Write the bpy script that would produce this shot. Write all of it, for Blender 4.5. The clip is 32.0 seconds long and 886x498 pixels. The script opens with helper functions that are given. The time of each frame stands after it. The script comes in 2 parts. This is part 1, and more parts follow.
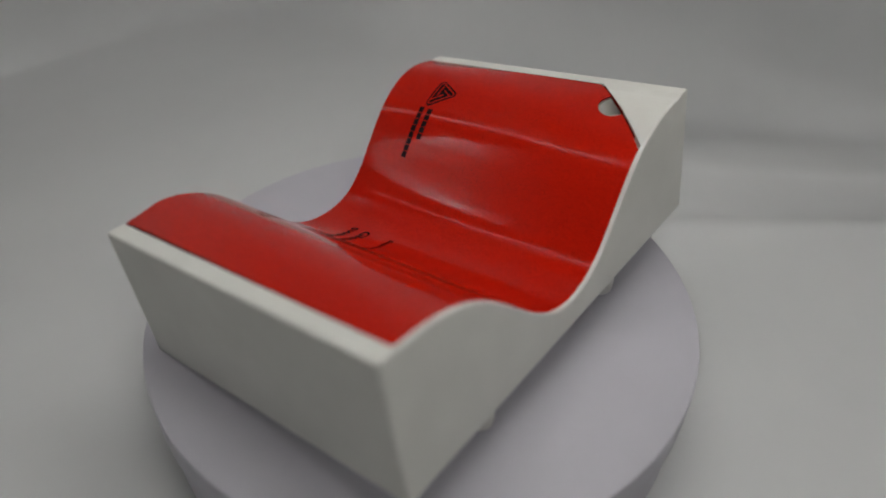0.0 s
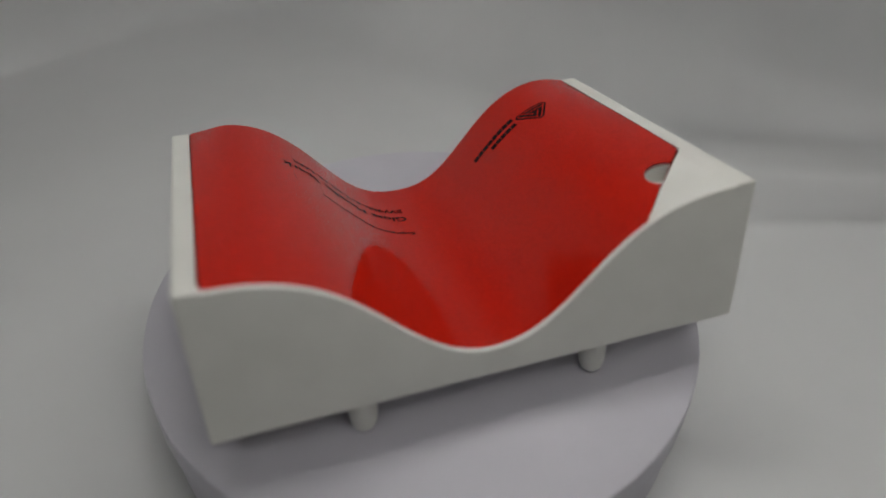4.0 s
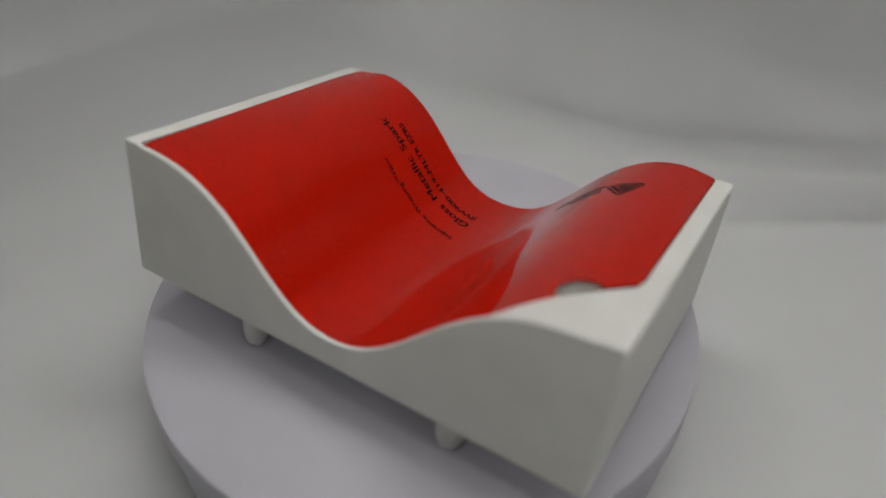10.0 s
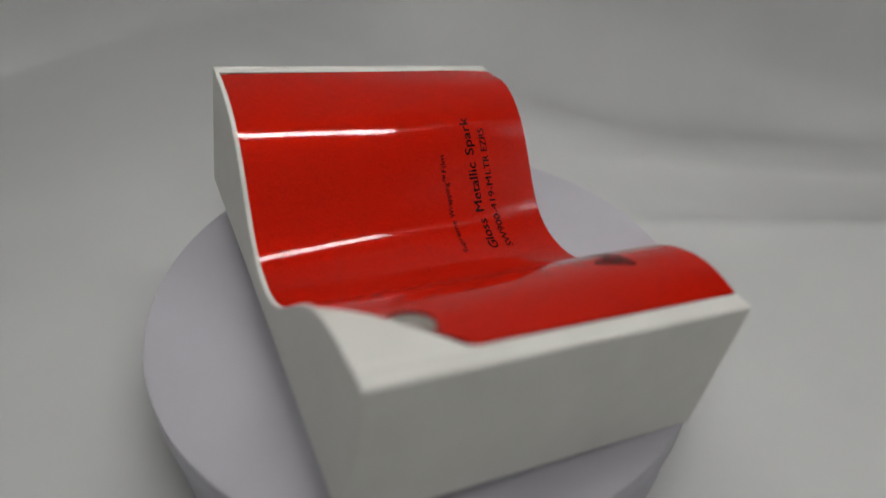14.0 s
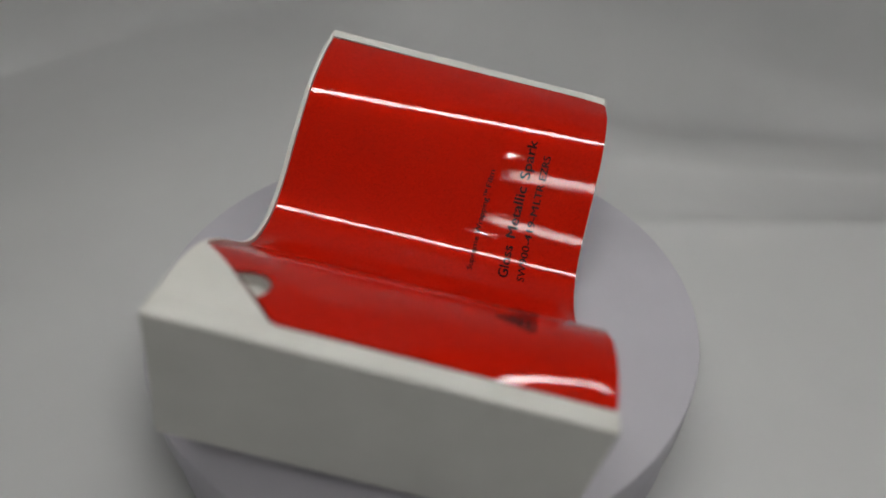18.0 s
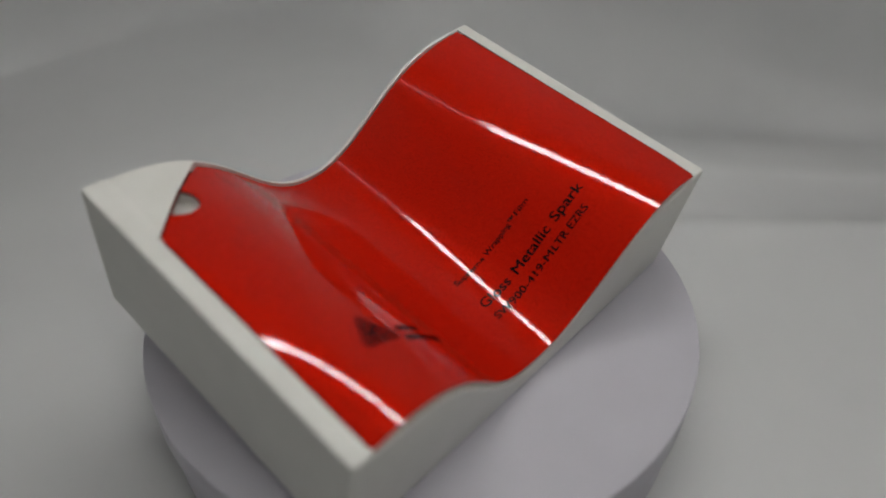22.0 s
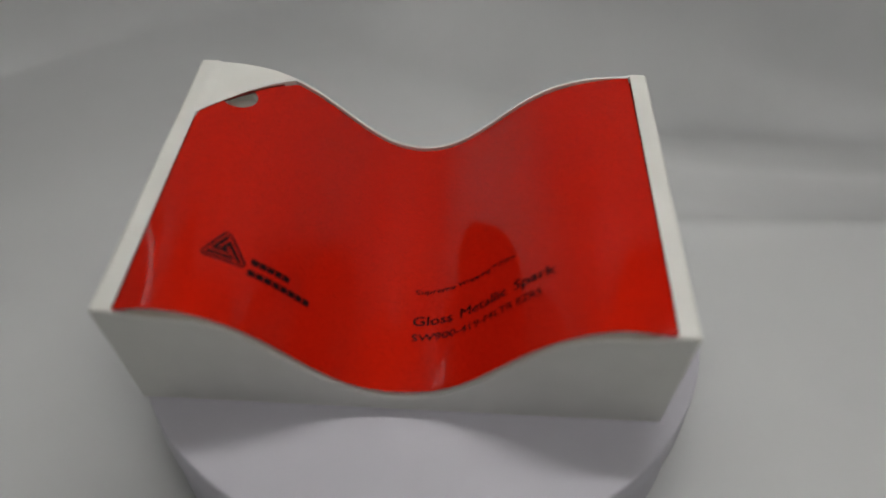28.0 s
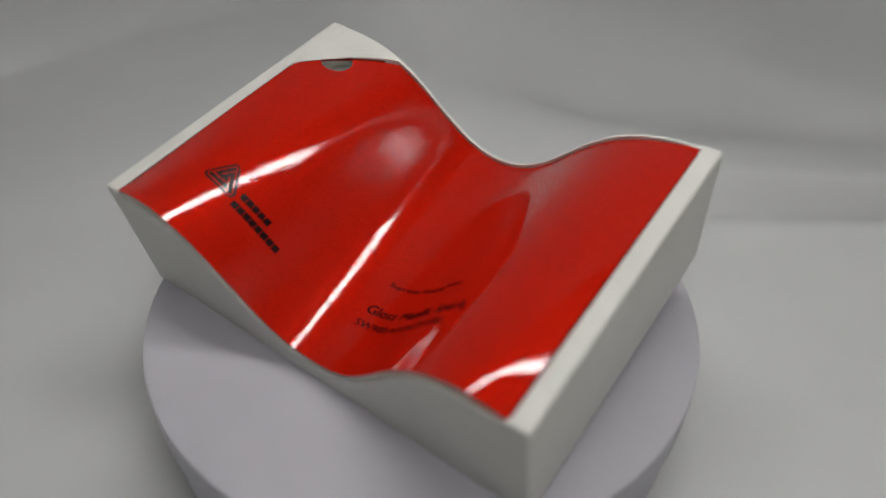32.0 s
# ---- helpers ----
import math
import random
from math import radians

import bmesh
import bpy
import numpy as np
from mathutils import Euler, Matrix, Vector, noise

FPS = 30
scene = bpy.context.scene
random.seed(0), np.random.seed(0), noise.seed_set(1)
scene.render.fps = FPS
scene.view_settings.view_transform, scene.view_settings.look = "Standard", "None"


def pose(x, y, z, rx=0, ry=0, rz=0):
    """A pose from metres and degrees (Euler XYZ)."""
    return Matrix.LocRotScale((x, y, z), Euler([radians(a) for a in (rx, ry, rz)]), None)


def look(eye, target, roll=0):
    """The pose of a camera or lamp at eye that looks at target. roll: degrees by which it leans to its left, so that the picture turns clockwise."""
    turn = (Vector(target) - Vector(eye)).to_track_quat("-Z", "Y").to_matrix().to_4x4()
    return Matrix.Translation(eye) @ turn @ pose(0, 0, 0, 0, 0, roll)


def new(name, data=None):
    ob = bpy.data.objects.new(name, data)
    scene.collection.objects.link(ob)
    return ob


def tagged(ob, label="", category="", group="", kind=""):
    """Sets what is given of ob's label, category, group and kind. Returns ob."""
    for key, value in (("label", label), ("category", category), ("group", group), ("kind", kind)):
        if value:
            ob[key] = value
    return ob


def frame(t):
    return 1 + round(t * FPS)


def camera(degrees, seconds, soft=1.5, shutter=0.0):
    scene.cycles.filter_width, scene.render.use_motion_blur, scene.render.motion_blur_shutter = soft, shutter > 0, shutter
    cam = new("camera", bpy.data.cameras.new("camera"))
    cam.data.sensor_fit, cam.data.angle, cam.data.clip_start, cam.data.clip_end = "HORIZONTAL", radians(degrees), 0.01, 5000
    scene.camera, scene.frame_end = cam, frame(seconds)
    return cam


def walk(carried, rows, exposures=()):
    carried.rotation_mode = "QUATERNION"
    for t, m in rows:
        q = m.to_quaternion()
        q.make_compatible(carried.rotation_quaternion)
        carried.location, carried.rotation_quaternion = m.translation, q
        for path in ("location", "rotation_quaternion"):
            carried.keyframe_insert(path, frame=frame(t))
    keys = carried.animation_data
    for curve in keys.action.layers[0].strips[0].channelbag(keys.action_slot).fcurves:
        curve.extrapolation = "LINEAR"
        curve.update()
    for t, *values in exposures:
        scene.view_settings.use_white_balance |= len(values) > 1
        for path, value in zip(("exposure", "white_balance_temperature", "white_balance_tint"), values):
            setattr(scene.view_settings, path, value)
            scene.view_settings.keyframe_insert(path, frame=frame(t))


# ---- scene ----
# A white wave-shaped sample holder turns on a round turntable inside a light tent.
TABLE_TOP = 0.040
EYE = (0.0, -0.19146, TABLE_TOP + 0.18110)
YAW, PITCH = radians(2.028), radians(39.808)
AHEAD = (math.sin(YAW) * math.cos(PITCH), math.cos(YAW) * math.cos(PITCH), -math.sin(PITCH))
TARGET = tuple(e + 0.3 * a for e, a in zip(EYE, AHEAD))
cam = camera(64.55, 32.0, soft=1.7)
cam.data.dof.use_dof, cam.data.dof.focus_distance, cam.data.dof.aperture_fstop = True, 0.266, 5.0
walk(cam, [(0.0, look(EYE, TARGET, 1.0987)), (32.0, look(EYE, TARGET, 1.0987))],
     ((0.0, 0.0), (5.0, -0.02), (8.0, 0.05), (11.0, 0.12), (14.0, 0.14), (17.0, 0.05), (20.0, -0.01), (25.0, -0.03), (28.0, 0.09), (32.0, 0.19)))

# ---- light ----
BAR_GLOW, PANEL_GLOW, SMALL_GLOW, STRIP_GLOW, CORD_GLOW = 29.5, 13.4, 12.2, 140.0, 8.0
world = bpy.data.worlds.new("world")
scene.world = world
world.use_nodes = True
world.node_tree.nodes["Background"].inputs["Color"].default_value = (0.9, 0.95, 1.0, 1)
world.node_tree.nodes["Background"].inputs["Strength"].default_value = 0.02


# ---- materials ----
def material(name, base, rough=0.5, metal=0.0, coat=0.0):
    m = bpy.data.materials.new(name)
    m.use_nodes = True
    b = m.node_tree.nodes["Principled BSDF"]
    b.inputs["Base Color"].default_value = (*base, 1)
    b.inputs["Roughness"].default_value = rough
    b.inputs["Metallic"].default_value = metal
    b.inputs["Coat Weight"].default_value = coat
    return m, m.node_tree, b


def noise_node(tree, scale, detail=4.0, rough=0.5, stretch=(1, 1, 1)):
    co = tree.nodes.new("ShaderNodeTexCoord")
    mp = tree.nodes.new("ShaderNodeMapping")
    mp.inputs["Scale"].default_value = stretch
    n = tree.nodes.new("ShaderNodeTexNoise")
    n.inputs["Scale"].default_value = scale
    n.inputs["Detail"].default_value = detail
    n.inputs["Roughness"].default_value = rough
    tree.links.new(co.outputs["Object"], mp.inputs["Vector"])
    tree.links.new(mp.outputs["Vector"], n.inputs["Vector"])
    return n


def ramp(tree, source, low, high, a=0.3, b=0.7):
    r = tree.nodes.new("ShaderNodeValToRGB")
    r.color_ramp.elements[0].position, r.color_ramp.elements[1].position = a, b
    r.color_ramp.elements[0].color, r.color_ramp.elements[1].color = (*low, 1), (*high, 1)
    tree.links.new(source, r.inputs["Fac"])
    return r


def bump(tree, source, strength, distance):
    b = tree.nodes.new("ShaderNodeBump")
    b.inputs["Strength"].default_value, b.inputs["Distance"].default_value = strength, distance
    tree.links.new(source, b.inputs["Height"])
    return b


def plastic_white():
    m, t, b = material("white_plastic", (0.74, 0.735, 0.70), 0.42)
    n = noise_node(t, 60, 5)
    r = ramp(t, n.outputs["Fac"], (0.70, 0.695, 0.655), (0.755, 0.75, 0.712))
    t.links.new(r.outputs["Color"], b.inputs["Base Color"])
    fine = noise_node(t, 1400, 3, 0.6)
    rr = ramp(t, n.outputs["Fac"], (0.36,) * 3, (0.5,) * 3)
    t.links.new(rr.outputs["Color"], b.inputs["Roughness"])
    t.links.new(bump(t, fine.outputs["Fac"], 0.25, 0.0003).outputs["Normal"], b.inputs["Normal"])
    return m


def red_film():
    m, t, b = material("red_metallic_film", (0.50, 0.010, 0.006), 0.42, 0.12, 1.0)
    b.inputs["Specular IOR Level"].default_value = 0.0
    b.inputs["Coat IOR"].default_value = 1.45
    co = t.nodes.new("ShaderNodeTexCoord")
    flake = t.nodes.new("ShaderNodeTexVoronoi")
    flake.inputs["Scale"].default_value = 4600
    t.links.new(co.outputs["Object"], flake.inputs["Vector"])
    sep = t.nodes.new("ShaderNodeSeparateColor")
    t.links.new(flake.outputs["Color"], sep.inputs["Color"])
    r = ramp(t, sep.outputs["Red"], (0.45, 0.0080, 0.0016), (0.60, 0.0120, 0.0030), 0.1, 0.95)
    t.links.new(r.outputs["Color"], b.inputs["Base Color"])
    surface = t.nodes.new("ShaderNodeNewGeometry")
    tip = t.nodes.new("ShaderNodeVectorMath")
    tip.operation = "MULTIPLY_ADD"
    tip.inputs[1].default_value, tip.inputs[2].default_value = (0.14,) * 3, (-0.07,) * 3
    t.links.new(flake.outputs["Color"], tip.inputs[0])
    lean = t.nodes.new("ShaderNodeVectorMath")
    t.links.new(surface.outputs["Normal"], lean.inputs[0])
    t.links.new(tip.outputs["Vector"], lean.inputs[1])
    level = t.nodes.new("ShaderNodeVectorMath")
    level.operation = "NORMALIZE"
    t.links.new(lean.outputs["Vector"], level.inputs[0])
    t.links.new(level.outputs["Vector"], b.inputs["Normal"])
    glint = ramp(t, sep.outputs["Blue"], (0.08,) * 3, (0.40,) * 3, 0.93, 0.95)
    t.links.new(glint.outputs["Color"], b.inputs["Metallic"])
    sheen = ramp(t, sep.outputs["Blue"], (0.44,) * 3, (0.22,) * 3, 0.93, 0.95)
    t.links.new(sheen.outputs["Color"], b.inputs["Roughness"])
    heights = []
    for scale, detail, weight in ((2400, 1, 0.5), (650, 2, 2.5), (45, 2, 5.0)):
        n = noise_node(t, scale, detail, 0.5)
        times = t.nodes.new("ShaderNodeMath")
        times.operation = "MULTIPLY"
        times.inputs[1].default_value = weight
        t.links.new(n.outputs["Fac"], times.inputs[0])
        heights.append(times)
    for a, b2 in ((0, 1), (1, 2)):
        add = t.nodes.new("ShaderNodeMath")
        t.links.new(heights[a].outputs["Value"], add.inputs[0])
        t.links.new(heights[b2].outputs["Value"], add.inputs[1])
        heights[b2] = add
    t.links.new(bump(t, heights[2].outputs["Value"], 0.5, 0.000018).outputs["Normal"], b.inputs["Coat Normal"])
    haze = noise_node(t, 300, 3, 0.6)
    rr = ramp(t, haze.outputs["Fac"], (0.009,) * 3, (0.024,) * 3)
    t.links.new(rr.outputs["Color"], b.inputs["Coat Roughness"])
    return m


def printed_black():
    m, t, b = material("black_print", (0.022, 0.006, 0.008), 0.5, 0.0, 0.35)
    b.inputs["Specular IOR Level"].default_value = 0.0
    b.inputs["Coat IOR"].default_value = 1.40
    b.inputs["Coat Roughness"].default_value = 0.25
    n = noise_node(t, 900, 3)
    r = ramp(t, n.outputs["Fac"], (0.010, 0.003, 0.004), (0.022, 0.005, 0.006))
    t.links.new(r.outputs["Color"], b.inputs["Base Color"])
    return m


def table_white():
    m, t, b = material("cool_white_plastic", (0.69, 0.67, 0.73), 0.55)
    n = noise_node(t, 25, 4)
    r = ramp(t, n.outputs["Fac"], (0.52, 0.506, 0.562), (0.565, 0.549, 0.608))
    t.links.new(r.outputs["Color"], b.inputs["Base Color"])
    fine = noise_node(t, 2200, 2)
    t.links.new(bump(t, fine.outputs["Fac"], 0.15, 0.0002).outputs["Normal"], b.inputs["Normal"])
    return m


def tent_cloth(name, base):
    m, t, b = material(name, base, 0.6)
    n = noise_node(t, 7, 4, 0.55)
    r = ramp(t, n.outputs["Fac"], tuple(c * 0.94 for c in base), tuple(min(1, c * 1.04) for c in base))
    t.links.new(r.outputs["Color"], b.inputs["Base Color"])
    fine = noise_node(t, 900, 3)
    t.links.new(bump(t, fine.outputs["Fac"], 0.12, 0.0004).outputs["Normal"], b.inputs["Normal"])
    return m


def tent_silver():
    """Crinkled silver foil: a soft metal sheen with a fainter clear reflection over it."""
    m, t, b = material("silver_tent_lining", (0.54, 0.54, 0.53), 0.4, 0.85)
    n = noise_node(t, 9, 3, 0.5)
    r = ramp(t, n.outputs["Fac"], (0.32,) * 3, (0.42,) * 3)
    t.links.new(r.outputs["Color"], b.inputs["Roughness"])
    clear = t.nodes.new("ShaderNodeBsdfGlossy")
    clear.inputs["Roughness"].default_value = 0.05
    clear.inputs["Color"].default_value = (0.75, 0.75, 0.75, 1)
    mix = t.nodes.new("ShaderNodeMixShader")
    mix.inputs["Fac"].default_value = 0.1
    t.links.new(b.outputs["BSDF"], mix.inputs[1])
    t.links.new(clear.outputs["BSDF"], mix.inputs[2])
    t.links.new(mix.outputs["Shader"], t.nodes["Material Output"].inputs["Surface"])
    return m


def glow(name, colour, strength):
    m = bpy.data.materials.new(name)
    m.use_nodes = True
    t = m.node_tree
    t.nodes.clear()
    e = t.nodes.new("ShaderNodeEmission")
    e.inputs["Color"].default_value, e.inputs["Strength"].default_value = (*colour, 1), strength
    out = t.nodes.new("ShaderNodeOutputMaterial")
    t.links.new(e.outputs["Emission"], out.inputs["Surface"])
    return m


WHITE, RED, BLACK, TABLE = plastic_white(), red_film(), printed_black(), table_white()
SHEET = tent_cloth("white_backdrop_sheet", (0.645, 0.65, 0.655))
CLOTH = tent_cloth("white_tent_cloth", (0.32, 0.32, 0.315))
ALU = material("brushed_aluminium", (0.6, 0.6, 0.6), 0.35, 1.0)[0]
GREY = tent_cloth("grey_tent_cloth", (0.14, 0.14, 0.138))
SILVER = tent_silver()
ROOM = tent_cloth("dim_grey_paint", (0.25, 0.25, 0.25))
FLAP = tent_cloth("dark_cloth", (0.03, 0.03, 0.03))
# Dark red that stands in for the shade in the gap round the film.
GAP_SHADE = material("dark_red_gap_shade", (0.10, 0.012, 0.008), 0.9)[0]
GAP_SHADE.node_tree.nodes["Principled BSDF"].inputs["Specular IOR Level"].default_value = 0.0
BOARD = material("tan_board", (0.56, 0.515, 0.44), 0.7)[0]
RUBBER = material("dark_rubber", (0.03, 0.03, 0.03), 0.8)[0]


# ---- builders ----
def link_mesh(name, verts, faces, mat, parent=None, label="", sharp=35):
    me = bpy.data.meshes.new(name)
    me.from_pydata([tuple(v) for v in verts], [], faces)
    me.validate()
    bm = bmesh.new()
    bm.from_mesh(me)
    bmesh.ops.recalc_face_normals(bm, faces=bm.faces)
    bm.to_mesh(me)
    bm.free()
    for f in me.polygons:
        f.use_smooth = True
    me.set_sharp_from_angle(angle=radians(sharp))
    me.materials.append(mat)
    ob = new(name, me)
    ob.parent = parent
    if label:
        tagged(ob, label)
    return ob


def part(name, bm, mat, parent=None, label="", sharp=35):
    me = bpy.data.meshes.new(name)
    bmesh.ops.recalc_face_normals(bm, faces=bm.faces)
    bm.to_mesh(me)
    bm.free()
    for f in me.polygons:
        f.use_smooth = True
    me.set_sharp_from_angle(angle=radians(sharp))
    me.materials.append(mat)
    ob = new(name, me)
    ob.parent = parent
    if label:
        tagged(ob, label)
    return ob


def lathe(profile, steps=128):
    """A closed turned body from (radius, height) pairs, bottom to top."""
    bm = bmesh.new()
    rings = []
    for r, z in profile:
        rings.append([bm.verts.new((r * math.cos(2 * math.pi * i / steps), r * math.sin(2 * math.pi * i / steps), z)) for i in range(steps)])
    for a, b in zip(rings, rings[1:]):
        for i in range(steps):
            j = (i + 1) % steps
            bm.faces.new((a[i], a[j], b[j], b[i]))
    bm.faces.new(rings[0])
    bm.faces.new(rings[-1])
    return bm


def slab(x0, y0, z0, x1, y1, z1, bevel=0.0):
    bm = bmesh.new()
    bmesh.ops.create_cube(bm, size=1.0)
    for v in bm.verts:
        v.co = Vector(((x0 + x1) / 2 + v.co.x * (x1 - x0), (y0 + y1) / 2 + v.co.y * (y1 - y0), (z0 + z1) / 2 + v.co.z * (z1 - z0)))
    if bevel:
        bmesh.ops.bevel(bm, geom=bm.edges[:], offset=bevel, segments=3, affect="EDGES", profile=0.5)
    return bm


def drilled(ob, cutter_bm):
    """Cuts the cutter's shape out of ob's mesh for good."""
    me = bpy.data.meshes.new("cutter")
    bmesh.ops.recalc_face_normals(cutter_bm, faces=cutter_bm.faces)
    cutter_bm.to_mesh(me)
    cutter_bm.free()
    tool = new("cutter", me)
    mod = ob.modifiers.new("drill", "BOOLEAN")
    mod.operation, mod.object, mod.solver = "DIFFERENCE", tool, "EXACT"
    deps = bpy.context.evaluated_depsgraph_get()
    cut = bpy.data.meshes.new_from_object(ob.evaluated_get(deps))
    ob.modifiers.clear()
    ob.data = cut
    for f in cut.polygons:
        f.use_smooth = True
    cut.set_sharp_from_angle(angle=radians(35))
    bpy.data.objects.remove(tool)


# ---- light tent ----
BASE_X = (-0.36, -0.29, -0.20, -0.14, -0.08, 0.04, 0.15, 0.27, 0.38)
BASE_Y = (0.190, 0.255, 0.330, 0.325, 0.270, 0.200, 0.155, 0.150, 0.150)


def smooth(k):
    k = min(1.0, max(0.0, k))
    return k * k * (3 - 2 * k)


def base_line(x):
    """Where the sheet leaves the table and rises, smoothed along x."""
    return sum(float(np.interp(x + 0.012 * k, BASE_X, BASE_Y)) * w for k, w in ((-2, 0.1), (-1, 0.2), (0, 0.4), (1, 0.2), (2, 0.1)))


FOLD_Y = np.linspace(-0.6, 0.6, 2401)


def fold_profile():
    """Height of a soft fold that runs across the sheet in front of its bend."""
    slope = np.zeros_like(FOLD_Y)
    for a, b, lo, hi in ((-0.03, 0.070, 0.0, 0.25), (0.070, 0.086, 0.25, -0.70), (0.086, 0.160, -0.70, 0.40), (0.160, 0.6, 0.0, 0.0)):
        inside = (FOLD_Y >= a) & (FOLD_Y < b)
        slope[inside] = lo + (hi - lo) * (FOLD_Y[inside] - a) / (b - a)
    k = np.exp(-np.linspace(-2, 2, 21) ** 2)
    z = np.cumsum(np.convolve(slope, k / k.sum(), "same")) * (FOLD_Y[1] - FOLD_Y[0])
    return z - z[0]


FOLD_Z = fold_profile()


def fold_z(x, y):
    return smooth((x - 0.03) / 0.12) * float(np.interp(y, FOLD_Y, FOLD_Z)) + 0.0012 * math.sin(9 * x + 14 * y) + 0.0008 * math.sin(23 * x - 11 * y)


def build_tent():
    x_left, x_right, front, top = -0.31, 0.35, -0.45, 0.52
    xs = [x_left + (x_right - x_left) * i / 110 for i in range(111)]
    verts, faces, n = [], [], len(xs)
    for r in range(161):
        for x in xs:
            y = front + (base_line(x) - front) * r / 160
            verts.append((x, y, fold_z(x, y)))
    ds, rise = 0.0045, 56
    spots = [(base_line(x), fold_z(x, base_line(x))) for x in xs]
    for r in range(1, rise + 1):
        for i, x in enumerate(xs):
            w_left, w_right = smooth((-0.13 - x) / 0.10), smooth((x + 0.04) / 0.20)
            dip = radians(-4 + 4 * w_left - 21 * w_right)
            w_edge = smooth((x - 0.22) / 0.12)
            drop, hold, bend = 0.052 - 0.036 * w_left, 0.04 + 0.06 * w_right - 0.03 * w_left, 0.13 - 0.07 * max(w_left, w_edge)
            edge = min(1.0, max(0.0, (abs(x - 0.02) - 0.24) / 0.08))
            hold, d = hold - 0.04 * edge, ds * (r - 0.5)
            a = dip * min(1.0, d / drop) + (radians(84) - dip) * min(1.0, max(0.0, (d - hold) / bend))
            y, z = spots[i]
            spots[i] = y + ds * math.cos(a), z + ds * math.sin(a)
        verts += [(x, *spot) for x, spot in zip(xs, spots)]
    for r in range(1, 33):
        lean = radians(84 + 66 * smooth(r / 26))
        for i, x in enumerate(xs):
            y, z = spots[i]
            spots[i] = y + 0.013 * math.cos(lean), min(top - 0.004, z + 0.013 * math.sin(lean))
        verts += [(x, *spot) for x, spot in zip(xs, spots)]
    for j in range(len(verts) // n - 1):
        faces += [(j * n + i, j * n + i + 1, (j + 1) * n + i + 1, (j + 1) * n + i) for i in range(n - 1)]
    sheet = link_mesh("backdrop", verts, faces, SHEET, sharp=60)
    tagged(sheet, "matt white backdrop sheet curving up and over behind the turntable, with soft folds", "backdrop", kind="structure")
    t, back = 0.006, 0.53
    flare = x_left - 0.545 * math.tan(radians(10))
    plan = [(x_left, 0.095), (flare, front), (flare - t, front), (x_left - t, 0.095)]
    verts = [(x, y, z) for z in (-0.12, top) for x, y in plan]
    faces = [(i, (i + 1) % 4, (i + 1) % 4 + 4, i + 4) for i in range(4)] + [(3, 2, 1, 0), (4, 5, 6, 7)]
    wall = link_mesh("wall_left", verts, faces, SILVER, sharp=5)
    tagged(wall, "silver side panel of a photo light tent flaring outwards", "tent wall", kind="structure")
    for name, box in (("wall_right", (x_right, front, -0.12, x_right + t, 0.060, top)),
                      ("wall_left_rear", (x_left - t, 0.095, -0.12, x_left - 0.002, back, top)), ("wall_right_rear", (x_right + 0.002, 0.060, -0.12, x_right + t, back, top)),
                      ("wall_back", (x_left - t, back, -0.12, x_right + t, back + t, top)),
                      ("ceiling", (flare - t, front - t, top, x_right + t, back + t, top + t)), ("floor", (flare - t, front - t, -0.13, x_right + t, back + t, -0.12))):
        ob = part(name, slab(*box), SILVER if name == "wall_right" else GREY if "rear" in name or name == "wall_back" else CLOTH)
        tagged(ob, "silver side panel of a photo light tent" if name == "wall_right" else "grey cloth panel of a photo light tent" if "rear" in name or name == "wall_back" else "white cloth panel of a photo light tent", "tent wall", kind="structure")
    tagged(part("wall_front", slab(flare - t, front - 2 * t, -0.12, x_right + t, front - t, top), FLAP), "dark cloth flap that closes the front of the light tent", "tent wall", kind="structure")
    tagged(part("tabletop", slab(-0.52, -0.6, -0.16, 0.48, 0.68, -0.1304, 0.004), ROOM), "plain grey tabletop under the light tent", "table", kind="structure")


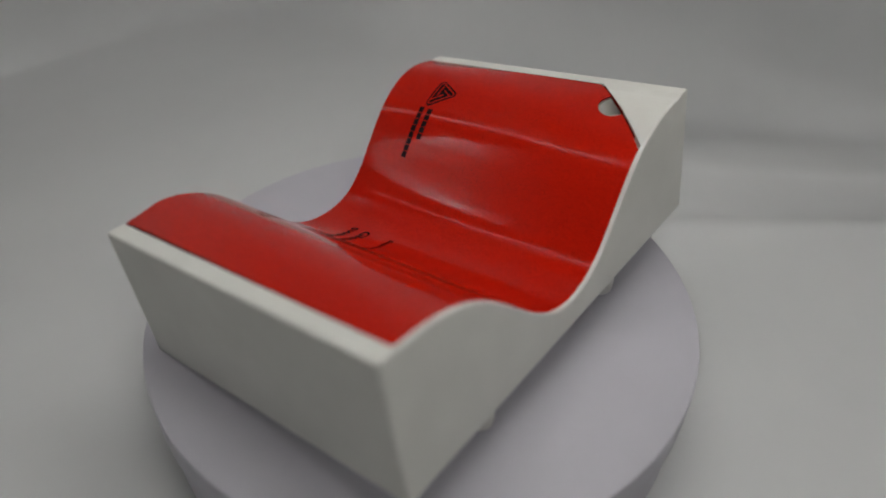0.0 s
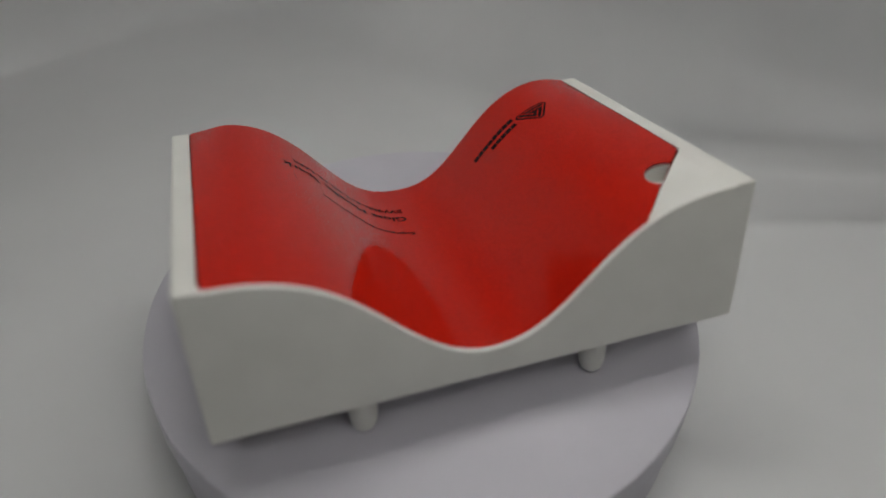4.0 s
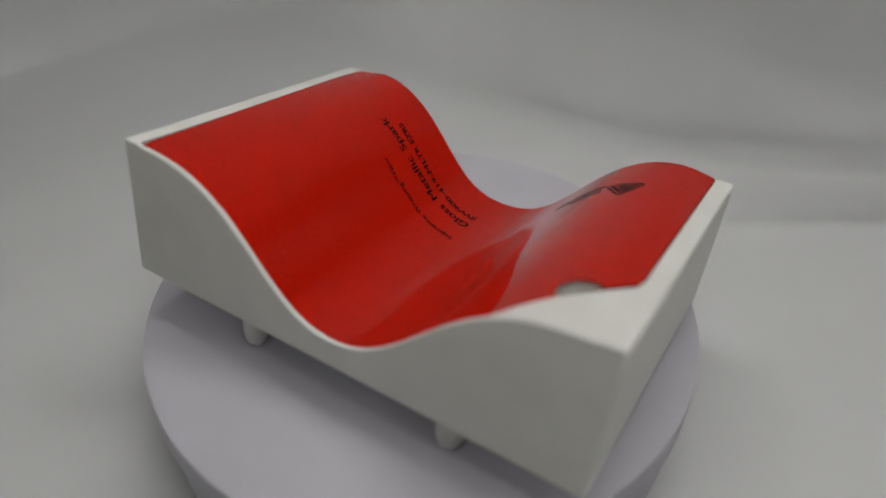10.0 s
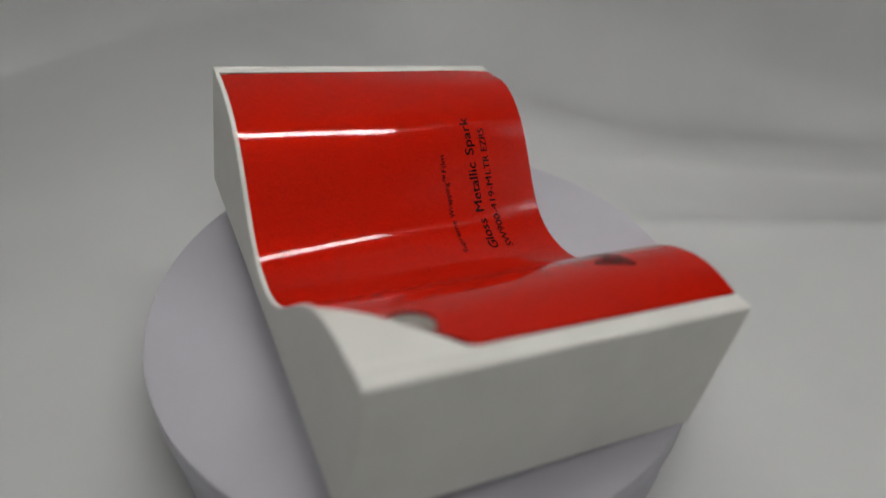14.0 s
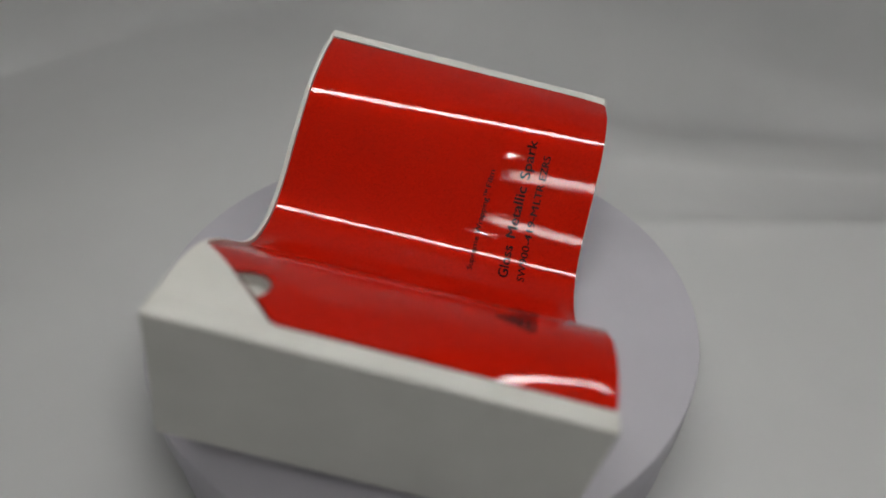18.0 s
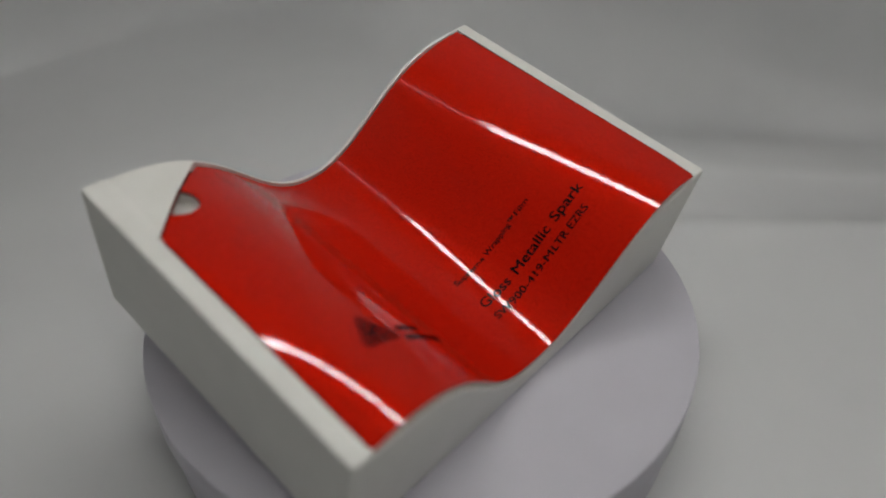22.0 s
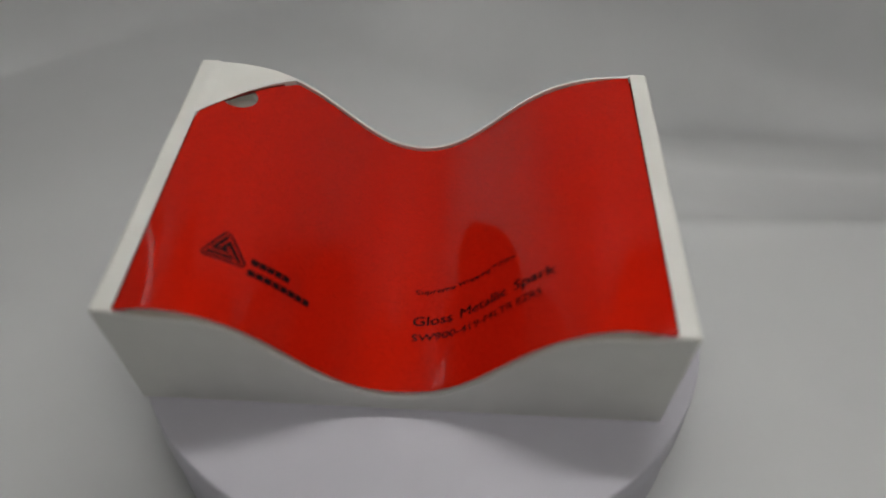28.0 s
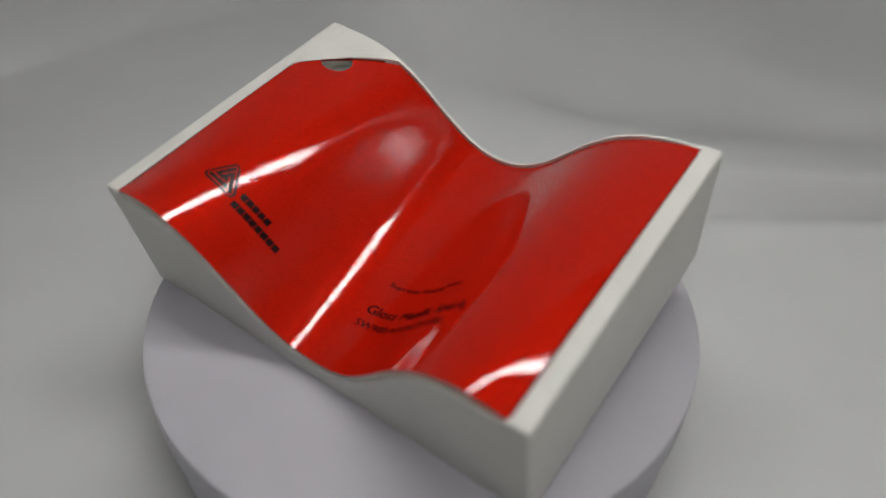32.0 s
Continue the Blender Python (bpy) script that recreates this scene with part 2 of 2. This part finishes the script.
def build_lamps():
    def lamp(name, label, cx, cy, sx, sy, strength, colour, turn=0.0):
        base = new(name)
        base.location, base.rotation_euler = (cx, cy, 0.485), (0, 0, radians(turn))
        tagged(base, label, "lamp", group="lamps under the tent ceiling")
        part("housing", slab(-sx / 2 - 0.006, -sy / 2 - 0.006, 0.0, sx / 2 + 0.006, sy / 2 + 0.006, 0.03, 0.002), ALU, base)
        part("diffuser", slab(-sx / 2, -sy / 2, -0.004, sx / 2, sy / 2, -0.0005), glow(name + "_light", colour, strength), base, "glowing white diffuser")
        return base
    white = (1.0, 0.985, 0.95)
    bar = lamp("light_bar", "long slim LED light bar under the tent ceiling", 0.0410, 0.052, 0.383, 0.021, BAR_GLOW, white, -3)
    for side in (-1, 1):
        part("side_lip", slab(-0.1935, side * 0.0130 - 0.0008, -0.0120, 0.1935, side * 0.0130 + 0.0008, 0.004), ALU, bar)
    lamp("ceiling_lamp", "small LED lamp under the front of the tent ceiling", -0.1050, -0.303, 0.105, 0.044, SMALL_GLOW, white, -16)
    lamp("ceiling_lamp", "wide LED lamp under the front of the tent ceiling", 0.1620, -0.298, 0.190, 0.036, PANEL_GLOW, white, -17)
    lamp("light_strip", "short bright LED strip under the tent ceiling", 0.079, -0.164, 0.012, 0.005, STRIP_GLOW, white)
    # Unseen glowing cords, added to give the film its thin reflected lines past the bar.
    cords = (((-0.161, 0.063, 0.483), (-0.235, 0.110, 0.483), (-0.303, 0.170, 0.483), (-0.3070, 0.180, 0.40), (-0.3070, 0.172, 0.30), (-0.3070, 0.160, 0.22)),
             ((0.241, 0.042, 0.483), (0.290, 0.064, 0.483), (0.343, 0.080, 0.483), (0.3470, 0.085, 0.40), (0.3470, 0.085, 0.30), (0.3470, 0.090, 0.24)))
    for path, strength in zip(cords, (CORD_GLOW, 0.6 * CORD_GLOW)):
        cord = new("added_cord")
        tagged(cord, "thin dim glowing cord added along the tent ceiling and side for reflected lines", "lamp", group="rope lights of the tent")
        for name, stretch, level in (("tube", path[:4], strength), ("tail", path[3:5], 0.5 * strength)):
            cu = bpy.data.curves.new("cord", "CURVE")
            cu.dimensions, cu.bevel_depth, cu.bevel_resolution, cu.use_fill_caps = "3D", 0.0012, 2, True
            line = cu.splines.new("POLY")
            line.points.add(len(stretch) - 1)
            for p, co in zip(line.points, stretch):
                p.co = (*co, 1)
            draft = new("draft", cu)
            me = bpy.data.meshes.new_from_object(draft.evaluated_get(bpy.context.evaluated_depsgraph_get()))
            bpy.data.objects.remove(draft)
            me.materials.clear()
            me.materials.append(glow("added_cord_glow", white, level))
            new(name, me).parent = cord


# ---- turntable ----
def build_turntable():
    table = new("turntable")
    tagged(table, "round white plastic motorised photo turntable", "turntable")
    r = 0.1
    part("base", lathe([(0.094, 0.0), (0.0975, 0.001), (0.0985, 0.003), (0.0985, 0.0236), (0.0975, 0.0244)]), TABLE, table)
    part("seam_ring", lathe([(0.0965, 0.0240), (0.0965, 0.0256)]), RUBBER, table, "thin dark gap under the platter")
    platter = part("platter", lathe([(0.0975, 0.0252), (r - 0.0004, 0.0256), (r, 0.0262), (r, TABLE_TOP - 0.0010), (r - 0.0003, TABLE_TOP - 0.0003), (r - 0.001, TABLE_TOP)]), TABLE, table, "flat cool white platter that turns")
    return table, platter


# ---- sample holder ----
DEPTH, TILT = 0.11335, 10.01
HALF, Y0, Y1 = 0.0824, -0.0008, 0.1138
FRONT_WAVE = (30.77, -20.36, -5.08, 0.90, 0.69, -0.18)
CARD_WAVE = (33.08, -20.15, -5.05, 1.25, 0.30, 0.29)
BACK_WAVE = (31.73, -19.39, -3.97, 0.33, 0.26, 0.10)
CARD_X, CARD_FRONT, CARD_BACK, CUT = 0.0762, 0.0014, 0.1122, 0.0285
HOLE = (-0.0638, 0.0948, 0.0060)


def wave(x, front, back, b):
    return sum((f + (k - f) * b) * math.cos(n * math.pi * x / 0.082) for n, (f, k) in enumerate(zip(front, back))) / 1000


def rim_z(x, y):
    b = min(1.0, max(0.0, y / DEPTH))
    lift = 0.0011 * (1 - 0.5 * b) * min(1.0, max(0.0, (abs(x) - 0.0752) / 0.0010))
    worn = 0.0008 * smooth((0.02 - y) / 0.012) * smooth((abs(x) - 0.016) / 0.022) * smooth((0.0752 - abs(x)) / 0.010)
    return wave(x, FRONT_WAVE, BACK_WAVE, b) + lift - worn


def card_z(x, y):
    """The card stands a little proud of the front edge and lies sunk behind the back lip."""
    b = min(1.0, max(0.0, y / DEPTH))
    d = max(0.0, abs(x) - 0.064)
    ends = min(1.0, max(0.0, (abs(x) - 0.058) / 0.018)) * 0.75
    if x < 0:
        droop = 8.5 * (1 - smooth(y / 0.062)) * (1 - 0.42 * (1 - smooth(y / 0.007))) * d * d
    else:
        k = min(1.0, max(0.0, (x - 0.062) / 0.009))
        droop = 1.8 * max(0.0, 0.020 - y) ** 2 * k * k * (3 - 2 * k)
    proud = 0.00045 * smooth((abs(x) - 0.050) / 0.026)
    return wave(x, CARD_WAVE, BACK_WAVE, b) - 0.0014 * b * (1 - ends) - droop + proud


def floor_z(x, y):
    """The bed under the card: level with the front edge there, close under the card further in."""
    k = min(1.0, max(0.0, y / 0.012))
    return min(rim_z(x, y) - 0.0002, card_z(x, y) - 0.0005) * (1 - k) + (card_z(x, y) - 0.0014) * k if y < 0.012 else card_z(x, y) - 0.0014


def rounding(d, r=0.0010):
    return 0.0 if d >= r else r - math.sqrt(max(0.0, r * r - (r - d) ** 2))


def steps_between(a, b, n):
    return [a + (b - a) * i / n for i in range(n)]


def corner_cut_regions(xs, ys, left, back):
    """Triangles of the grid, each with the region it lies in: True for the raised rim."""
    for i in range(len(xs) - 1):
        for j in range(len(ys) - 1):
            quad = ((i, j), (i + 1, j), (i + 1, j + 1), (i, j + 1))
            for tri in ((quad[0], quad[1], quad[2]), (quad[0], quad[2], quad[3])):
                mx = sum(xs[a] for a, _ in tri) / 3
                my = sum(ys[b] for _, b in tri) / 3
                rim = abs(mx) > CARD_X or my < CARD_FRONT or my > CARD_BACK or (my - back) > (mx - left) - CUT
                yield tri, rim


def holder_mesh():
    edge = [0.0, 0.00006, 0.0002, 0.00045, 0.0008, 0.0013]
    left_edge = [-HALF + e for e in edge]
    fine = CARD_X - CUT
    xs = left_edge + steps_between(-HALF + 0.0022, -CARD_X, 3) + steps_between(-CARD_X, -fine, 20) + steps_between(-fine, CARD_X, 84) + [CARD_X] + [0.0778, 0.0797] + [-e for e in reversed(left_edge)]
    cut_y = CARD_BACK - CUT
    ys = [Y0 + e for e in edge] + steps_between(CARD_FRONT, cut_y, 40) + steps_between(cut_y, CARD_BACK, 20) + [CARD_BACK] + [Y1 - e for e in reversed(edge)]
    verts, index = [], {}
    r2 = 0.0012

    def place(i, j, rim):
        x, y = xs[i], ys[j]
        dx, dy = HALF - abs(x), min(y - Y0, Y1 - y)
        z = rim_z(x, y) - rounding(dx) - rounding(dy, 0.0010 if y < DEPTH / 2 else 0.0006) if rim else floor_z(x, y)
        if dx < r2 and dy < r2:
            u, v = r2 - dx, r2 - dy
            k = max(u, v) / math.hypot(u, v)
            x = math.copysign(HALF - r2 + u * k, x)
            y = Y0 + r2 - v * k if y < DEPTH / 2 else Y1 - r2 + v * k
        return x, y, z

    def vert(i, j, rim):
        key = (i, j, rim)
        if key not in index:
            index[key] = len(verts)
            verts.append(place(i, j, rim))
        return index[key]

    faces, edges = [], {}
    for tri, rim in corner_cut_regions(xs, ys, -CARD_X, CARD_BACK):
        faces.append(tuple(vert(i, j, rim) for i, j in tri))
        for a, b in zip(tri, tri[1:] + tri[:1]):
            edges.setdefault(frozenset((a, b)), []).append((a, b, rim))
    outline, low = {}, {}

    def foot(i, j):
        if (i, j) not in low:
            x, y, _ = place(i, j, True)
            low[i, j] = len(verts)
            verts.append((x, y, 0.0))
        return low[i, j]

    for sides in edges.values():
        if len(sides) == 1:
            a, b, rim = sides[0]
            faces.append((vert(*b, rim), vert(*a, rim), foot(*a), foot(*b)))
            outline[a] = b
        elif sides[0][2] != sides[1][2]:
            a, b, rim = sides[0]
            faces.append((vert(*b, rim), vert(*a, rim), vert(*a, not rim), vert(*b, not rim)))
    start = node = next(iter(outline))
    loop = []
    while True:
        loop.append(foot(*node))
        node = outline[node]
        if node == start:
            break
    faces.append(tuple(reversed(loop)))
    return verts, faces


def build_holder():
    holder = new("sample_holder")
    tagged(holder, "white plastic wave-shaped sample holder tilted on two pegs on the turntable", "sample holder")
    verts, faces = holder_mesh()
    body = link_mesh("body", verts, faces, WHITE, holder, sharp=40)
    hx, hy, hr = HOLE
    z = card_z(hx, hy)
    bm = bmesh.new()
    bmesh.ops.create_cone(bm, cap_ends=True, segments=40, radius1=hr, radius2=hr, depth=0.0050, matrix=Matrix.Translation((hx, hy, z - 0.0037)))
    drilled(body, bm)
    bm = bmesh.new()
    bmesh.ops.create_cone(bm, cap_ends=True, segments=40, radius1=hr - 0.00005, radius2=hr - 0.00005, depth=0.006, matrix=Matrix.Translation((hx, hy, z)))
    bmesh.ops.bisect_plane(bm, geom=bm.verts[:] + bm.edges[:] + bm.faces[:], plane_co=(-CARD_X - 0.0003, CARD_BACK - CUT, 0), plane_no=(-1, 1, 0), clear_outer=True)
    bmesh.ops.holes_fill(bm, edges=bm.edges[:])
    drilled(body, bm)
    for px in (0.0394, -0.0382):
        peg = lathe([(0.0008, -0.0180), (0.0022, -0.0174), (0.0035, -0.0160), (0.0042, -0.0138), (0.0045, -0.0110), (0.0046, 0.004)], 40)
        bmesh.ops.translate(peg, verts=peg.verts, vec=(px, 0.1030, -0.0005))
        part("peg", peg, WHITE, holder)
    return holder


# ---- red swatch card ----
def arc_table(y):
    xs = np.linspace(-0.0775, 0.0775, 1241)
    zs = np.array([card_z(float(x), y) for x in xs])
    s = np.concatenate([[0], np.cumsum(np.hypot(np.diff(xs), np.diff(zs)))])
    return xs, s - np.interp(0.0, xs, s)


ARC_X, ARC_S = arc_table(0.03)


def on_card(s, y, lift):
    """A point of the curved card from its flat position: s along the wave, y across it."""
    x = float(np.interp(s, ARC_S, ARC_X))
    e = 0.0002
    slope = (card_z(x + e, y) - card_z(x - e, y)) / (2 * e)
    n = Vector((-slope, 0, 1)).normalized()
    return Vector((x, y, card_z(x, y))) + lift * n


def build_card():
    card = new("colour_swatch")
    tagged(card, "glossy red metallic film swatch with black print and clipped corner", "colour swatch")
    gap, thick = 0.0006, 0.0004
    left, right, front, back = -CARD_X + gap, CARD_X - gap, 0.0, CARD_BACK - 0.0002
    n_cut = 20
    xs = steps_between(left, left + CUT, n_cut) + steps_between(left + CUT, right, 130) + [right]
    ys = steps_between(front, back - CUT, 36) + steps_between(back - CUT, back, n_cut) + [back]
    verts, faces, index = [], [], {}

    def vert(i, j, top):
        key = (i, j, top)
        if key not in index:
            index[key] = len(verts)
            verts.append((xs[i], ys[j], card_z(xs[i], ys[j]) - (0 if top else thick)))
        return index[key]

    edges = {}
    for i in range(len(xs) - 1):
        for j in range(len(ys) - 1):
            for tri in (((i, j), (i + 1, j), (i + 1, j + 1)), ((i, j), (i + 1, j + 1), (i, j + 1))):
                mx, my = sum(xs[a] for a, _ in tri) / 3, sum(ys[b] for _, b in tri) / 3
                if (my - back) > (mx - left) - CUT:
                    continue
                faces.append(tuple(vert(a, b, True) for a, b in tri))
                faces.append(tuple(vert(a, b, False) for a, b in reversed(tri)))
                for a, b in zip(tri, tri[1:] + tri[:1]):
                    edges.setdefault(frozenset((a, b)), []).append((a, b))
    for sides in edges.values():
        if len(sides) == 1:
            a, b = sides[0]
            faces.append((vert(*b, True), vert(*a, True), vert(*a, False), vert(*b, False)))
    film = link_mesh("film", verts, faces, RED, card, "glossy red metallic film", 40)
    hx, hy, hr = HOLE
    bm = bmesh.new()
    bmesh.ops.create_cone(bm, cap_ends=True, segments=40, radius1=hr, radius2=hr, depth=0.02, matrix=Matrix.Translation((hx, hy, card_z(hx, hy))))
    drilled(film, bm)
    # Dark strips fill the gap at both ends and the clipped corner as painted shade.
    rows = steps_between(0.0008, CARD_BACK - 0.0010, 60)
    slant = steps_between(0.0006, CUT - 0.0022, 16)
    for outer, inner in (([(-CARD_X + 0.00005, y) for y in rows if y < back - CUT], [(left, y) for y in rows if y < back - CUT]),
                         ([(CARD_X - 0.00005, y) for y in rows], [(right, y) for y in rows]),
                         ([(left + d - 0.0005, back - CUT + d + 0.0005) for d in slant], [(left + d, back - CUT + d) for d in slant])):
        verts = [(x, y, card_z(x, y) + min(0.0005, max(0.0, rim_z(x, y) - 0.00025 - card_z(x, y))) - drop) for drop in (0.00005, 0.0005) for x, y in outer]
        verts[len(outer):len(outer)] = [(x, y, card_z(x, y) - 0.00012) for x, y in inner]
        verts += [(x, y, card_z(x, y) - 0.0005) for x, y in inner]
        n = len(outer)
        faces = []
        for i in range(n - 1):
            a, b = (i, i + 1, n + i + 1, n + i), (2 * n + i, 2 * n + i + 1, 3 * n + i + 1, 3 * n + i)
            faces += [a, b, (i, i + 1, 2 * n + i + 1, 2 * n + i), (n + i, n + i + 1, 3 * n + i + 1, 3 * n + i)]
        faces += [(0, n, 3 * n, 2 * n), (n - 1, 2 * n - 1, 4 * n - 1, 3 * n - 1)]
        link_mesh("gap_shade_strip", verts, faces, GAP_SHADE, card, "dark red strip standing in for the shaded gap beside the film")
    xs = steps_between(-0.0715, 0.0715, 120) + [0.0715]
    verts, faces = [], []
    for x in xs:
        top = card_z(x, 0.0) - thick - 0.00005
        low = min(floor_z(x, 0.0004) - 0.0002, top - 0.00005)
        verts += [(x, y, z) for y, z in ((0.0002, low), (0.0002, top), (0.0030, top), (0.0030, low))]
    for i in range(len(xs) - 1):
        faces += [(4 * i + k, 4 * i + (k + 1) % 4, 4 * i + 4 + (k + 1) % 4, 4 * i + 4 + k) for k in range(4)]
    faces += [(0, 1, 2, 3), tuple(len(verts) - 4 + k for k in (3, 2, 1, 0))]
    link_mesh("backing", verts, faces, BOARD, card, "pale tan edge of the backing board", 50)
    return card


def flat_text(words, height, length):
    """Letters as a flat mesh: list of points and faces, baseline from 0 to length."""
    cu = bpy.data.curves.new("words", "FONT")
    cu.body, cu.size, cu.resolution_u, cu.offset = words, 1.0, 3, 0.0
    ob = new("words", cu)
    me = bpy.data.meshes.new_from_object(ob.evaluated_get(bpy.context.evaluated_depsgraph_get()))
    xs = [v.co.x for v in me.vertices]
    ys = [v.co.y for v in me.vertices]
    x0, x1, cap = min(xs), max(xs), 0.73
    pts = [((v.co.x - x0) / (x1 - x0) * length, v.co.y / cap * height) for v in me.vertices]
    faces = [tuple(p.vertices) for p in me.polygons]
    bpy.data.objects.remove(ob)
    return pts, faces


def print_text(card, words, s0, s1, y0, height, label):
    pts, faces = flat_text(words, height, s1 - s0)
    verts = [on_card(s0 + a, y0 + b, 0.00009) for a, b in pts]
    verts += [on_card(s0 + a + 0.08 * height, y0 + b, 0.0001) for a, b in pts]
    verts += [on_card(s0 + a + 0.04 * height, y0 + b + 0.04 * height, 0.00011) for a, b in pts]
    faces = [tuple(k + c * len(pts) for k in f) for c in range(3) for f in faces]
    link_mesh("lettering", verts, faces, BLACK, card, label)


def print_shape(card, name, outline, lift, mat, label=""):
    """A flat printed patch, star-shaped about its middle, bent with the card."""
    cx, cy = sum(p[0] for p in outline) / len(outline), sum(p[1] for p in outline) / len(outline)
    verts, faces, n, rings = [on_card(cx, cy, lift)], [], len(outline), 8
    for k in range(1, rings + 1):
        verts += [on_card(cx + (x - cx) * k / rings, cy + (y - cy) * k / rings, lift) for x, y in outline]
    for i in range(n):
        j = (i + 1) % n
        faces.append((0, 1 + i, 1 + j))
        for k in range(rings - 1):
            a, b = 1 + k * n, 1 + (k + 1) * n
            faces.append((a + i, b + i, b + j, a + j))
    return link_mesh(name, verts, faces, mat, card, label)


def rounded(points, r, n=8):
    """The outline of a polygon grown by r with round corners; points run anticlockwise."""
    out = []
    for i, p in enumerate(points):
        a, b = points[i - 1], points[(i + 1) % len(points)]
        d0, d1 = Vector((p[0] - a[0], p[1] - a[1])).normalized(), Vector((b[0] - p[0], b[1] - p[1])).normalized()
        a0, a1 = math.atan2(-d0.x, d0.y), math.atan2(-d1.x, d1.y)
        while a1 < a0:
            a1 += 2 * math.pi
        for k in range(n + 1):
            w = a0 + (a1 - a0) * k / n
            out.append((p[0] + r * math.cos(w), p[1] + r * math.sin(w)))
    dense = []
    for i, p in enumerate(out):
        q = out[(i + 1) % len(out)]
        m = max(1, int(math.hypot(q[0] - p[0], q[1] - p[1]) / 0.0008))
        dense += [(p[0] + (q[0] - p[0]) * k / m, p[1] + (q[1] - p[1]) * k / m) for k in range(m)]
    return dense


def print_hairpin(card, a, b, inward, width, half):
    """A thin red line that runs from b back to a, turns in a half circle and returns, as in the printed mark."""
    along = (b - a).normalized()
    r = width / 2
    path = [b + (a - b) * i / 12 for i in range(12)]
    path += [a + inward * r - along * r * math.sin(w) - inward * r * math.cos(w) for w in (math.pi * i / 10 for i in range(11))]
    path += [a + inward * width + (b - a - along * 0.0026) * i / 10 for i in range(1, 11)]
    verts, faces = [], []
    for i, p in enumerate(path):
        d = (path[min(i + 1, len(path) - 1)] - path[max(i - 1, 0)]).normalized()
        side = Vector((-d.y, d.x)) * half
        verts += [on_card(p.x + side.x, p.y + side.y, 0.00007), on_card(p.x - side.x, p.y - side.y, 0.00007)]
        if i:
            faces.append((2 * i - 2, 2 * i - 1, 2 * i + 1, 2 * i))
    link_mesh("logo_line", verts, faces, RED, card, "thin red line in the mark")


def build_print(card):
    for words, s0, s1 in (("Supreme", 0.0026, 0.0171), ("Wrapping\u2122", 0.0182, 0.0351), ("Film", 0.0362, 0.0428)):
        print_text(card, words, s0, s1, 0.0374, 0.0021, "small black printed word")
    for words, s0, s1 in (("Gloss", 0.0026, 0.0164), ("Metallic", 0.0196, 0.0389), ("Spark", 0.0420, 0.0572)):
        print_text(card, words, s0, s1, 0.0244, 0.0038, "large black printed word")
    for words, s0, s1 in (("SW900-419-M", 0.0026, 0.0328), ("LTR", 0.0339, 0.0414), ("EZRS", 0.0430, 0.0522)):
        print_text(card, words, s0, s1, 0.0184, 0.0028, "black printed code")
    tri = [(-0.0688, 0.0225), (-0.0588, 0.0219), (-0.0647, 0.0298)]
    print_shape(card, "logo_mark", rounded(tri, 0.0017), 0.00004, BLACK, "black rounded triangle mark")
    mid = Vector((sum(p[0] for p in tri) / 3, sum(p[1] for p in tri) / 3))
    for k in range(3):
        a, b = Vector(tri[k]), Vector(tri[(k + 1) % 3])
        along = (b - a).normalized()
        inward = Vector((-along.y, along.x))
        if inward.dot(mid - a) < 0:
            inward = -inward
        print_hairpin(card, a - 0.0006 * inward + 0.0002 * along, b - 0.0006 * inward - 0.0012 * along, inward, 0.0019, 0.00024)
    for s0, s1, y0, y1, count in ((-0.0560, -0.0424, 0.0229, 0.0251, 5), (-0.0562, -0.0340, 0.0187, 0.0209, 8)):
        step = (s1 - s0) / count
        for k in range(count):
            a, b = s0 + step * (k + 0.07), s0 + step * (k + 0.90)
            print_shape(card, "lettering_bar", rounded([(a, y0), (b, y0), (b, y1), (a, y1)], 0.0001, 2), 0.00004, BLACK, "black printed bar")


build_tent()
build_lamps()
turntable, platter = build_turntable()
holder = build_holder()
swatch = build_card()
build_print(swatch)


# ---- turning ----
TURN_AT_28, TURN_RATE = -4.226, -8.3903


def motions():
    seat = Matrix.Translation((-0.004237, -0.052787, TABLE_TOP)) @ pose(0, 0, 0, TILT, 0, 0)
    rows, spins = [], []
    for k in range(33):
        spin = pose(0, 0, 0, 0, 0, TURN_AT_28 + TURN_RATE * (k - 28.0))
        spins.append((float(k), spin))
        rows.append((float(k), spin @ seat))
    walk(holder, rows)
    walk(swatch, rows)
    walk(platter, spins)


motions()
